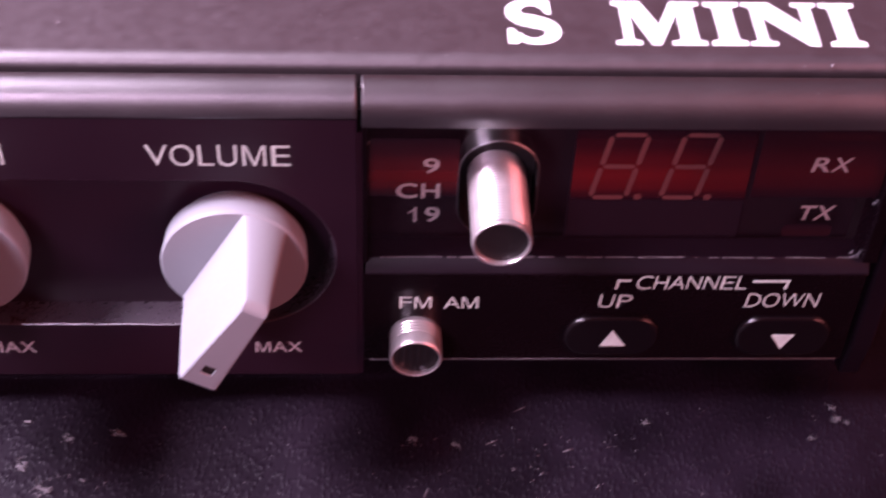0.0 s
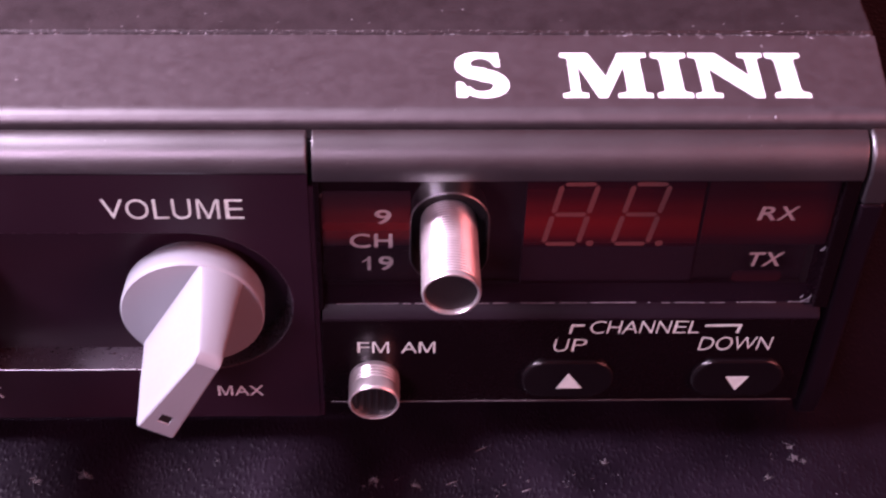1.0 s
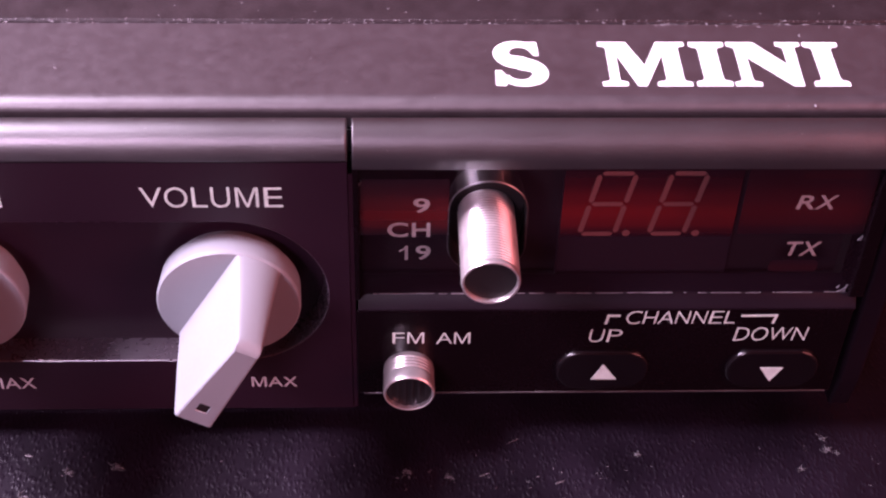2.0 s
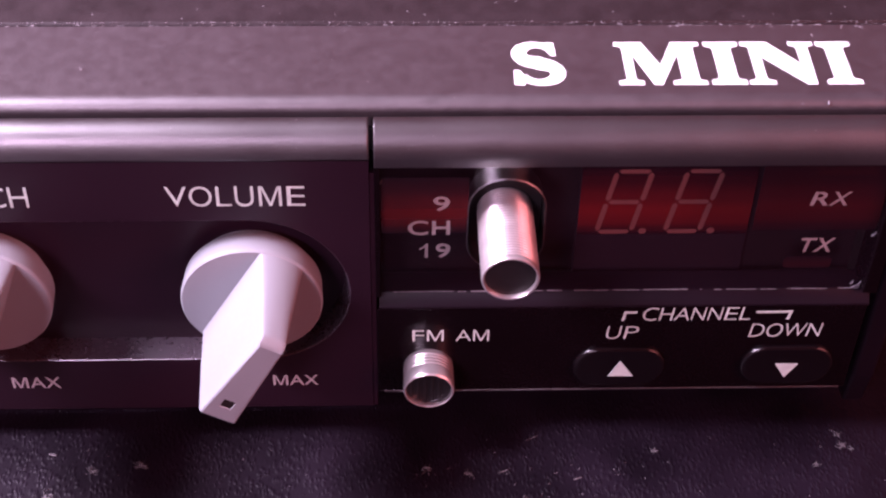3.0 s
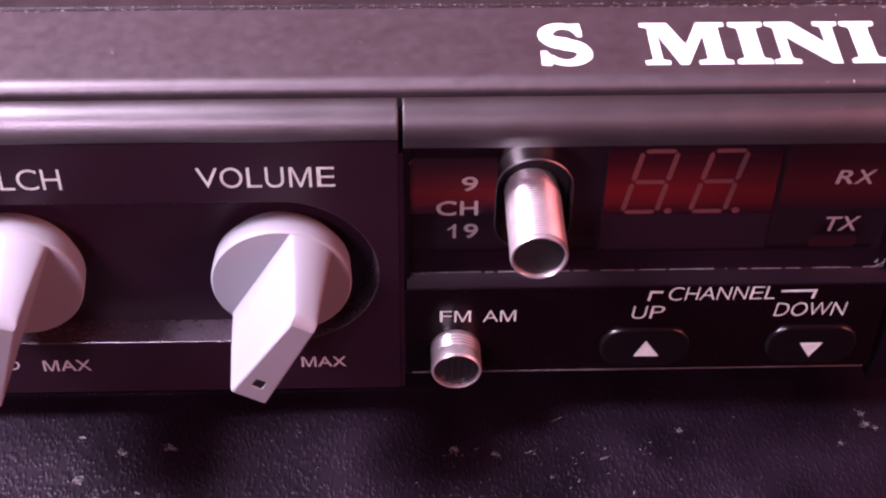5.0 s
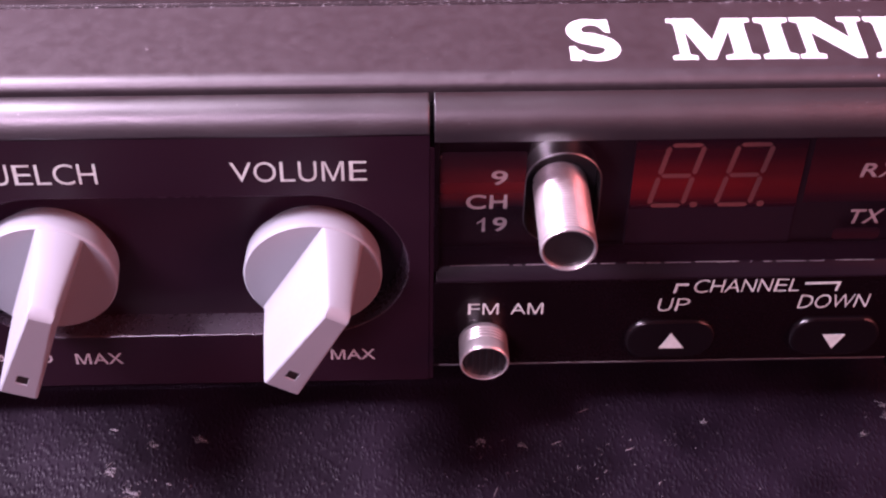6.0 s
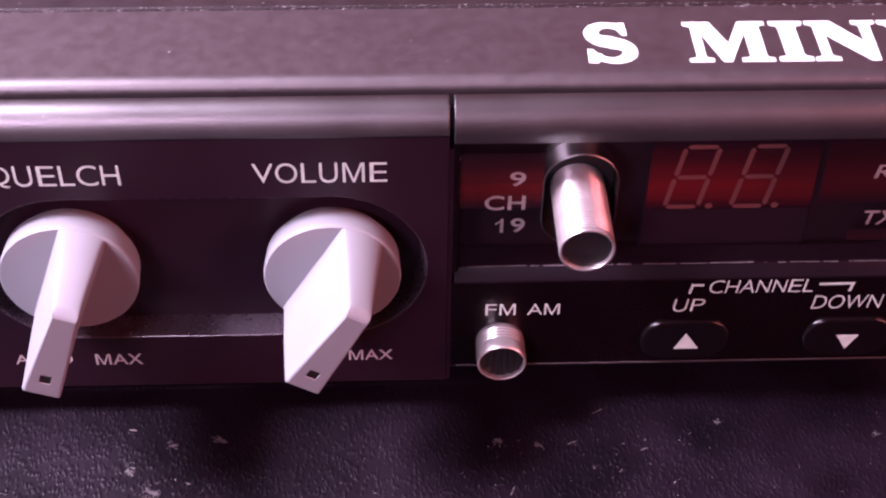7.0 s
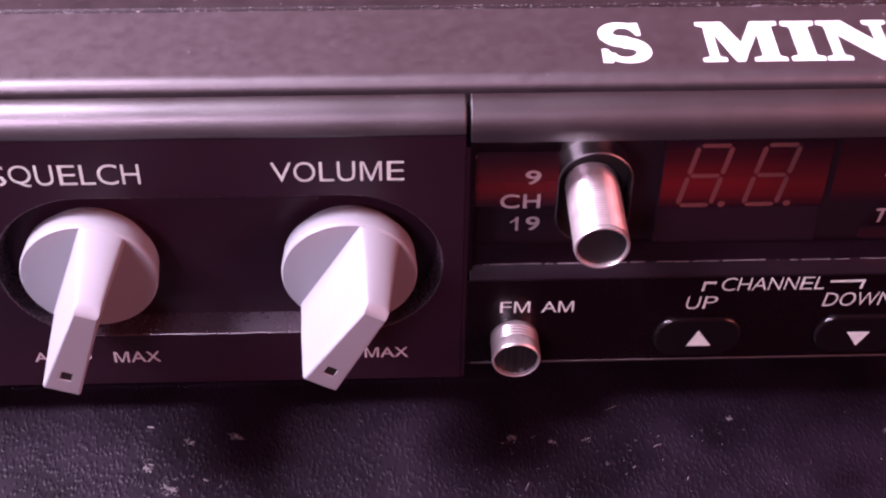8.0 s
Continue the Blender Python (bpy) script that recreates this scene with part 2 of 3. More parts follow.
def arc(cy, cz, ry, rz, a0, a1, n=14):
    """(y, z) points; 90 degrees points up, 180 to the front."""
    return [(cy + ry * math.cos(radians(a0 + (a1 - a0) * i / n)), cz + rz * math.sin(radians(a0 + (a1 - a0) * i / n))) for i in range(n + 1)]


# sans-serif spacing: advance, ink start and ink end of each character, in thousandths of its size
INK = {"V": (667, 4, 661), "O": (778, 48, 729), "L": (556, 73, 521), "U": (722, 79, 642), "M": (833, 74, 757), "E": (667, 79, 623),
       "S": (667, 45, 619), "Q": (778, 43, 739), "C": (722, 50, 686), "H": (722, 80, 643), "A": (667, 0, 667), "X": (667, 4, 661),
       "F": (611, 82, 567), "N": (722, 76, 645), "P": (667, 77, 622), "D": (722, 77, 672), "W": (944, 9, 931), "T": (611, 23, 591),
       "R": (722, 79, 711), "1": (556, 109, 372), "9": (556, 55, 515)}
ROUND = "OQCSU9"


def glyph(ch, weight):
    """Outline mesh of one character, as vertices and faces with unit box."""
    if ch == "1":
        pts = [(0.62, 0), (1, 0), (1, 1), (0.74, 1), (0.45, 0.8), (0, 0.68), (0, 0.54), (0.62, 0.74)]
        return pts, [tuple(range(len(pts)))]
    if ch == "M":
        w = 0.14 + weight * 2
        pts = [(0, 0), (w, 0), (w, 0.86), (0.5 - w * 0.42, 0), (0.5 + w * 0.42, 0), (1 - w, 0.86), (1 - w, 0), (1, 0), (1, 1), (1 - w * 1.4, 1), (0.5, 0.17), (w * 1.4, 1), (0, 1)]
        return pts, [tuple(range(len(pts)))]
    cu = bpy.data.curves.new("print", "FONT")
    cu.body, cu.offset, cu.size, cu.resolution_u = ch, weight, 1.0, 4
    tmp = new("print", cu)
    bpy.context.view_layer.update()
    me = bpy.data.meshes.new_from_object(tmp)
    bpy.data.objects.remove(tmp)
    xs, zs = [v.co.x for v in me.vertices], [v.co.y for v in me.vertices]
    ax, bx, az, bz = min(xs), max(xs), min(zs), max(zs)
    pts = [((v.co.x - ax) / (bx - ax), (v.co.y - az) / (bz - az)) for v in me.vertices]
    faces = [tuple(p.vertices) for p in me.polygons]
    bpy.data.meshes.remove(me)
    return pts, faces


def word(text, x0, x1, z0, z1, y, material, parent, shear=0.0, weight=0.004, name="printed_word"):
    """Printed characters that fill the given box on an upright plane at y."""
    pen, ink = 0, []
    for ch in text:
        adv, a, b = INK[ch]
        ink.append((ch, pen + a, pen + b))
        pen += adv
    lo, hi = ink[0][1], ink[-1][2]
    k = (x1 - x0 - shear * (z1 - z0)) / (hi - lo)
    bm = bmesh.new()
    for ch, a, b in ink:
        pts, faces = glyph(ch, weight)
        over = 0.016 * (z1 - z0) if ch in ROUND else 0.0
        low = 0.075 * (z1 - z0) if ch == "Q" else over
        vs = []
        for u, v in pts:
            zz = (z0 - low) + v * (z1 + over - z0 + low)
            vs.append(bm.verts.new((x0 + (a - lo + u * (b - a)) * k + shear * (zz - z0), y - 0.012, zz)))
        for f in faces:
            bm.faces.new([vs[i] for i in f])
    for f in bm.faces:
        if f.normal.y > 0:
            f.normal_flip()
    return part(name, bm, material, parent, text.lower() + " printed in pale capitals", smooth=0)


# ---- setting: table, and an unseen closed room added for reflections and bounced light ----
bm = bmesh.new()
box(bm, -280, 280, -180, 260, -25, 0)
table = tagged(part("table_top", bm, LEATHER, None, smooth=0), "black pebbled leatherette table top with lint and dust", "table", kind="structure")

bm = bmesh.new()
box(bm, -1000, 1000, -1000, 450, -530, -500)
tagged(part("floor", bm, WALL, None, smooth=0), "unseen dark reddish brown plain floor, added to close the room", "floor", kind="structure")
bm = bmesh.new()
box(bm, -1000, 1000, -1000, 450, 1100, 1130)
tagged(part("ceiling", bm, CEIL, None, smooth=0), "unseen pale plain ceiling, added to close the room", "ceiling", kind="structure")
# unseen walls; the north one stands close to reflect brown in the blacks
for nm, b in (("wall_north", (-1000, 1000, 450, 480)), ("wall_south", (-1000, 1000, -1030, -1000)),
              ("wall_west", (-1030, -1000, -1030, 480)), ("wall_east", (1000, 1030, -1030, 480))):
    bm = bmesh.new()
    box(bm, *b, -500, 1100)
    tagged(part(nm, bm, WALL, None, smooth=0), "unseen plain reddish brown wall, added for its reflection", "wall", kind="structure")

bm = bmesh.new()
box(bm, -240, 240, -140, 220, -500, -25)
tagged(part("table_base", bm, WALL, None, smooth=0), "plain brown base under the table top", "table", kind="structure")

# ---- the radio ----
radio = tagged(new("two_way_radio"), "small black mobile two-way radio with grey knobs on leatherette", "radio")

X_LEFT, X_SEAM_L, X_SEAM_R, X_RIGHT = -57.0, 11.18, 11.45, 41.15
ROLL_Y, ROLL_Z = 1.5, 22.8

# rear metal case
bm = bmesh.new()
prism_x(bm, [(9.75, 0.0), (110, 0.0), (110, 24.5), (109.6, 24.96), (9.95, 24.96), (9.75, 24.8)], X_LEFT - 0.6, 43.4)
case = part("case", bm, CASE, radio, "black crackle painted metal case", bevel=0.25)

# front cover: flat top with a rounded front edge and sloping right flank
bm = bmesh.new()
outline = [(9.54, 2.0), (9.54, 24.94), (9.42, 25.0)] + arc(3.1, 24.35, 0.8, 0.65, 90, 180, 10) + [(2.3, 23.3), (3.6, 23.1), (3.6, 2.0)]
prism_x(bm, outline, X_LEFT - 0.6, 43.35)
for v in bm.verts:
    if v.co.x > 40 and v.co.y < 9:
        v.co.x -= 0.75 * (9 - v.co.y) / 7.5
cover = part("front_cover", bm, COVER, radio, "satin black plastic front cover", bevel=0.12)

# dark core seen in the gaps
bm = bmesh.new()
box(bm, X_LEFT, 11.6, 2.25, 3.4, 1.5, 23.2)
box(bm, 40.3, 42.4, 2.25, 3.4, 1.5, 23.2)
box(bm, 11.6, 40.3, 2.25, 3.4, 1.5, 11.3)
box(bm, 11.6, 40.3, 2.25, 3.4, 22.4, 23.2)
part("inner_frame", bm, RUBBER, radio, smooth=0)
bm = bmesh.new()
box(bm, 11.6, 40.3, 3.42, 3.55, 11.3, 22.4)
part("display_tray", bm, TRAY, radio, "dark tray behind the display window", smooth=0)


def roll(grow=0.0):
    """The rounded upper rim of the front."""
    return [(1.72, 24.1 + grow), (1.7, 24.38 + grow), (1.63, 24.53 + grow)] + arc(ROLL_Y, ROLL_Z, ROLL_Y + grow, 1.8 + grow, 90, 180, 18)


# left front panel with its long recess round the knobs
VOL, SQU = (4.28, 12.95), (-11.28, 13.1)
bm = bmesh.new()
prism_x(bm, roll() + [(1.72, ROLL_Z)], X_LEFT, X_SEAM_L)
part("panel_rim", bm, PLASTIC, radio, "rounded satin black upper rim", smooth=40, bevel=0.1)
bm = bmesh.new()
_, e0 = loop_edges(bm, [(X_LEFT, 0, 2.75), (X_SEAM_L, 0, 2.75), (X_SEAM_L, 0, ROLL_Z), (X_LEFT, 0, ROLL_Z)])
hole = stadium(SQU[0], VOL[0], 12.85, 5.7, 32)
h0, e1 = loop_edges(bm, [(x, 0, z) for x, z in hole])
fill_ring(bm, e0 + e1)
prism_x(bm, [(0, 2.75), (0.2, 2.5), (0.6, 2.35), (2.0, 2.3), (2.0, 2.75)], X_LEFT, X_SEAM_L)
box(bm, X_SEAM_L - 0.02, X_SEAM_L, 0, 2, 2.75, ROLL_Z)
left_panel = part("front_panel", bm, PANEL, radio, "dark plastic front panel with recessed knob channel", smooth=30)
bm = bmesh.new()
h0, _ = loop_edges(bm, [(x, 0.0, z) for x, z in hole])
h1, _ = loop_edges(bm, [(x, 0.05, z) for x, z in stadium(SQU[0], VOL[0], 12.85, 5.64, 32)])
h2, _ = loop_edges(bm, [(x, 1.55, z) for x, z in stadium(SQU[0], VOL[0], 12.85, 5.3, 32)])
bridge(bm, h0, h1)
bridge(bm, h1, h2)
bm.faces.new(h2)
part("recess", bm, RECESS_LIT, left_panel, "recessed channel round the knobs", smooth=30)
bm = bmesh.new()
slab(bm, stadium(SQU[0], VOL[0], 12.85, 5.29, 32), 1.5, 1.54)
part("recess_floor", bm, PANEL, left_panel, smooth=30)

# right block: rim, lower plate, side borders
bm = bmesh.new()
prism_x(bm, roll() + [(0.0, 22.3), (0.08, 22.22), (1.72, 22.22)], X_SEAM_R, X_RIGHT)
rim = part("display_rim", bm, PLASTIC, radio, "rounded satin black upper rim", smooth=40, bevel=0.2)
bm = bmesh.new()
prism_x(bm, [(0.3, 11.36), (0.0, 11.36), (0.0, 4.12), (0.06, 4.02), (0.3, 3.9), (2.2, 3.8), (2.2, 11.36)], X_SEAM_R, X_RIGHT - 0.35)
plate = part("lower_plate", bm, PLATE, radio, "glossy black plate below the display", smooth=25, bevel=0.1)
bm = bmesh.new()
prism_x(bm, [(0.75, 12.24), (0.6, 12.22), (0.1, 11.62), (0.02, 11.54), (-0.02, 11.45), (0.0, 11.365), (2.2, 11.365), (2.2, 12.24)], X_SEAM_R + 0.15, X_RIGHT - 0.3)
part("ledge", bm, LEDGE, radio, "sloping black ledge under the display", smooth=50, bevel=0.03)
# small satin bead added along the plate's lower edge to catch a glint
bm = bmesh.new()
prism_x(bm, [(-0.02, 4.14), (-0.05, 4.08), (-0.02, 4.0), (0.1, 3.96), (0.1, 4.16)], X_SEAM_R + 0.4, X_RIGHT - 0.7)
part("plate_edge", bm, PLASTIC, radio, smooth=60)
bm = bmesh.new()
box(bm, X_SEAM_R, X_SEAM_R + 0.3, 0.05, 2.2, 12.25, 22.35)
part("display_border", bm, PLATE, radio, bevel=0.06)
bm = bmesh.new()
box(bm, X_SEAM_L + 0.01, X_SEAM_R - 0.01, 0.06, 2.0, 2.75, 21.9)
part("seam_filler", bm, PANEL, radio, smooth=0)
bm = bmesh.new()
box(bm, 40.25, X_RIGHT, 0.1, 2.2, 12.25, 22.35)
part("display_border", bm, PLATE, radio, bevel=0.1)

# upright frame at the right end, following the rim round
bm = bmesh.new()
prism_x(bm, roll(0.05) + [(0.0, 20.52), (4.0, 20.52), (4.0, 23.0), (1.72, 23.0)], X_RIGHT + 0.18, 42.75)
part("rim_end", bm, PLASTIC, radio, "rounded black end of the rim", smooth=40, bevel=0.2)
bm = bmesh.new()
prism_x(bm, [(0.0, 20.5), (0.25, 17.5), (0.4, 4.5), (0.9, 1.6), (4.0, 1.6), (4.0, 20.5)], X_RIGHT + 0.18, 42.75)
part("side_frame", bm, LEDGE, radio, "rounded black frame at the end", smooth=40, bevel=0.25)

# display lens with an upright slot for the switch
LY = 0.6
TOG = (18.88, 17.45)
bm = bmesh.new()
_, e0 = loop_edges(bm, [(X_SEAM_R + 0.3, LY, 12.15), (40.25, LY, 12.15), (40.25, LY, 22.4), (X_SEAM_R + 0.3, LY, 22.4)])
s0, e1 = loop_edges(bm, [(x, LY, z) for x, z in stadium(TOG[0], TOG[0], TOG[1], 2.14, 24, tall=2.6)])
fill_ring(bm, e0 + e1)
lens = part("display_lens", bm, LENS, radio, "smoked acrylic display window", smooth=30)
lens.visible_shadow = False
bm = bmesh.new()
s0, _ = loop_edges(bm, [(x, LY + 0.02, z) for x, z in stadium(TOG[0], TOG[0], TOG[1], 2.14, 24, tall=2.6)])
s1, _ = loop_edges(bm, [(x, LY + 1.5, z) for x, z in stadium(TOG[0], TOG[0], TOG[1], 2.1, 24, tall=2.6)])
bridge(bm, s0, s1)
bm.faces.new(s1)
part("switch_slot", bm, RUBBER, radio, "dark slot round the switch lever", smooth=30)

# broken row of pale slivers standing for glints along the foot of the lens
rnd = random.Random(3)
x = X_SEAM_R + 1.0
while x < 39.8:
    step = rnd.choice((0.12, 0.25, 0.5, 0.9, 1.6))
    bm = bmesh.new()
    h = rnd.choice((0.002, 0.004, 0.008, 0.012, 0.022)) * (0.2 if x < 17 else 1)
    z = 12.235 + rnd.uniform(-0.02, 0.02)
    prism_x(bm, [(0.56, z), (0.56 - h, z), (0.57, z + 0.012 + h), (0.62, z + 0.012 + h)], x, min(x + step, 40.2))
    part("lens_glint", bm, EDGE_GLINT, lens, smooth=0)
    x += step + rnd.choice((0.02, 0.04, 0.1, 0.25, 0.7))
# larger pale slivers for the glints near the lens corners and sides
for cx, cz, sz in ((40.12, 12.4, 0.2), (39.7, 12.75, 0.06), (40.2, 16.6, 0.09), (11.85, 20.8, 0.09)):
    bm = bmesh.new()
    slab(bm, [(cx - 2.4 * sz, cz - 0.1), (cx, cz - 0.12), (cx + 0.4 * sz, cz + 2.5 * sz), (cx - 0.2 * sz, cz + sz)], LY - 0.09, LY)
    part("lens_glint", bm, EDGE_GLINT, lens, smooth=0)

# thin bright rim of the slot
bm = bmesh.new()
a, _ = loop_edges(bm, [(x, LY + 0.02, z) for x, z in stadium(TOG[0], TOG[0], TOG[1], 2.14, 24, tall=2.6)])
b, _ = loop_edges(bm, [(x, LY - 0.06, z) for x, z in stadium(TOG[0], TOG[0], TOG[1], 2.17, 24, tall=2.6)])
c, _ = loop_edges(bm, [(x, LY + 0.0, z) for x, z in stadium(TOG[0], TOG[0], TOG[1], 2.24, 24, tall=2.6)])
bridge(bm, a, b)
bridge(bm, b, c)
part("slot_rim", bm, PLASTIC, lens)

# display module set back behind the lens, red films with painted light
DY = 2.85
bm = bmesh.new()
box(bm, 23.3, 33.45, DY, 3.41, 11.4, 22.3)
module = part("display_module", bm, MODULE, lens, "unlit two-digit display module", smooth=0)
for nm, mat, x0, x1, z0, z1, y, back in (("red_band_strip", RED_FAINT, 33.0, 40.2, 16.95, 22.0, LY - 0.012, LY),
                                         ("red_band_strip", RED_DIM, 11.8, 16.7, 16.95, 21.1, LY - 0.014, LY),
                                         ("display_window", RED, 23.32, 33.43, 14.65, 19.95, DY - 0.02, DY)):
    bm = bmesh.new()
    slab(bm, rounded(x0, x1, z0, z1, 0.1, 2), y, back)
    part(nm, bm, mat, lens, "dark red film with the light across it painted into its colour", smooth=0)


def lozenge(x0, z0, x1, z1, w):
    """A bar with pointed ends between two points."""
    d = Vector((x1 - x0, z1 - z0)).normalized()
    s = Vector((-d.y, d.x)) * w / 2
    p, q = Vector((x0, z0)), Vector((x1, z1))
    e = d * w / 2
    return [tuple(v) for v in (p, p + e + s, q - e + s, q, q - e - s, p + e - s)]


SL = 0.18
for bx in (24.47, 28.53):
    def at(u, v):
        return bx + u + SL * v, 14.89 + v
    wd, ht, g = 2.03, 4.66, 0.09
    for (u0, v0), (u1, v1) in (((g, 0), (wd - g, 0)), ((g, ht / 2), (wd - g, ht / 2)), ((g, ht), (wd - g, ht)),
                               ((0, g), (0, ht / 2 - g)), ((wd, g), (wd, ht / 2 - g)), ((0, ht / 2 + g), (0, ht - g)), ((wd, ht / 2 + g), (wd, ht - g))):
        bm = bmesh.new()
        slab(bm, lozenge(*at(u0, v0), *at(u1, v1), 0.3), DY - 0.04, DY - 0.022)
        part("segment", bm, SEGMENT, lens, "unlit brownish digit segment", smooth=0)
    bm = bmesh.new()
    slab(bm, rounded(bx + 2.5, bx + 2.95, 14.72, 15.15, 0.2), DY - 0.04, DY - 0.022)
    part("segment", bm, SEGMENT, lens, "unlit decimal point", smooth=0)

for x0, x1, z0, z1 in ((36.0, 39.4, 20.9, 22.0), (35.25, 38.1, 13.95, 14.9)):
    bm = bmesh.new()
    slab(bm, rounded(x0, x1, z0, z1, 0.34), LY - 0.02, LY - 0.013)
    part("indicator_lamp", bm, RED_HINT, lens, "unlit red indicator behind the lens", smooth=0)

for text, x0, x1, z0, z1, sh in (("9", 14.72, 15.66, 18.65, 19.7, 0), ("CH", 13.3, 15.7, 16.82, 17.9, 0), ("19", 13.98, 15.75, 15.03, 16.13, 0),
                                 ("RX", 35.98, 38.3, 18.86, 19.9, 0.17), ("TX", 35.85, 38.05, 15.25, 16.36, 0.17)):
    word(text, x0, x1, z0, z1, LY - 0.02, LENS_PRINT, lens, sh, 0.015)

# ---- switch lever in the slot ----
bm = bmesh.new()
rings = [(1.6, 2.09)]
y = 2.0
while y > -3.3:
    rings += [(1.6, y), (1.62, y - 0.06), (1.56, y - 0.12), (1.56, y - 0.15)]
    y -= 0.21
rings += [(1.6, -3.45), (1.63, -3.55), (1.6, -3.7), (1.56, -3.76), (1.47, -3.76), (1.44, -3.7), (1.42, -3.4)]
lathe(bm, *TOG, rings, 56)
lever = part("switch_lever", bm, CHROME, radio, "threaded chrome switch lever", smooth=50)
bm = bmesh.new()
lathe(bm, *TOG, [(1.43, -3.35), (1.43, -3.5), (1.2, -3.52), (0.6, -3.46)], 40)
part("lever_cap", bm, RUBBER, lever, "black recessed cap")

# ---- mode button ----
FMB = (14.56, 6.4)
bm = bmesh.new()
rings = [(1.5, 1.0), (1.5, -0.2)]
y = -0.25
while y > -1.15:
    rings += [(1.53, y), (1.53, y - 0.14), (1.495, y - 0.17), (1.495, y - 0.2)]
    y -= 0.24
rings += [(1.53, -1.3), (1.54, -1.4), (1.54, -1.98), (1.51, -2.07), (1.45, -2.11), (1.39, -2.08), (1.36, -1.7)]
lathe(bm, *FMB, rings, 48)
mode = part("mode_button", bm, CHROME, radio, "ribbed chrome push button", smooth=50)
bm = bmesh.new()
lathe(bm, *FMB, [(1.37, -1.65), (1.37, -1.8), (1.1, -1.81)], 40)
part("button_cap", bm, RUBBER, mode, "black recessed end")
for i in range(6):
    bm = bmesh.new()
    xx = FMB[0] - 1.05 + 0.42 * i
    hh = math.sqrt(max(1.28 ** 2 - (xx - FMB[0]) ** 2, 0.05))
    box(bm, xx - 0.09, xx + 0.09, -1.95, -1.8, FMB[1] - hh, FMB[1] + hh)
    part("rib", bm, RUBBER, mode, bevel=0.03)

# ---- knobs ----


def knob(cx, cz, turn, label):
    """Round grey knob whose front carries a tapering grip bar across the full diameter."""
    s, c = math.sin(radians(turn)), math.cos(radians(turn))
    n = 144

    def world_of(u, v, y):
        return (cx - s * u - c * v, y, cz - c * u + s * v)

    def section(bm, y, r, hw, up, down):
        out = []
        for i in range(n):
            a = 2 * math.pi * i / n
            u, v = r * math.cos(a), r * math.sin(a)
            if hw < 5:
                v = v / (1 + (abs(v) / hw) ** 14) ** (1 / 14)
            u = min(max(u, -up), down)
            if hw < 5:
                v *= 1 + 0.24 * (-y - 1) / 6.1 * u / 3.6
            out.append(bm.verts.new(world_of(u, v, y)))
        return out
    bm = bmesh.new()
    rows = [section(bm, y, r, hw, up, dn) for y, r, hw, up, dn in (
        (1.5, 3.5, 9, 9, 9), (0.75, 3.5, 9, 9, 9), (0.7, 4.0, 9, 9, 9), (-0.66, 4.09, 9, 9, 9), (-0.82, 4.07, 9, 9, 9), (-0.9, 3.99, 9, 9, 9),
        (-0.9, 3.99, 1.4, 9, 9), (-1.0, 3.98, 1.34, 9, 9), (-3.8, 3.84, 1.12, 9, 9), (-6.5, 3.62, 0.94, 3.6, 9),
        (-6.7, 3.6, 0.93, 3.5, 3.58), (-6.95, 3.56, 0.91, 3.26, 3.5), (-7.05, 3.52, 0.87, 3.14, 3.44), (-7.1, 3.46, 0.78, 3.02, 3.34))]
    for a, b in zip(rows, rows[1:]):
        for i in range(n):
            j = (i + 1) % n
            vs = []
            for v in (a[i], a[j], b[j], b[i]):
                if all((v.co - w.co).length > 1e-5 for w in vs):
                    vs.append(v)
            if len(vs) > 2:
                bm.faces.new(vs)
    # outer face with a small square pit near the tip
    bmesh.ops.remove_doubles(bm, verts=bm.verts[:], dist=1e-4)
    edges = [e for e in bm.edges if e.is_boundary and all(abs(v.co.y + 7.1) < 1e-3 for v in e.verts)]
    q = 0.35
    pit, e1 = loop_edges(bm, [world_of(2.08 + a * q, b * q, -7.1) for a, b in ((-1, -1), (1, -1), (1, 1), (-1, 1))])
    deep, _ = loop_edges(bm, [world_of(2.08 + a * q * 0.85, b * q * 0.9, -7.03) for a, b in ((-1, -1), (1, -1), (1, 1), (-1, 1))])
    bmesh.ops.triangle_fill(bm, edges=edges + e1, use_beauty=True)
    bridge(bm, pit, deep)
    body = part("knob", bm, GREY, radio, label, smooth=38)
    # dark brown floor just below the outer face
    bm = bmesh.new()
    v = [bm.verts.new(world_of(2.08 + a * q * 0.91, b * q * 0.91, -7.034)) for a, b in ((-1, -1), (1, -1), (1, 1), (-1, 1))]
    bm.faces.new(v)
    w = [bm.verts.new(world_of(2.08 + a * q * 0.86, b * q * 0.86, -6.3)) for a, b in ((-1, -1), (1, -1), (1, 1), (-1, 1))]
    bridge(bm, v, w)
    part("pointer_mark", bm, HOLE, body, "dark square pit near the pointer tip", smooth=0)
    return body


knob(*VOL, 31.0, "light grey volume knob turned past its low end")
knob(*SQU, 20.6, "light grey squelch knob pointing at its automatic mark")

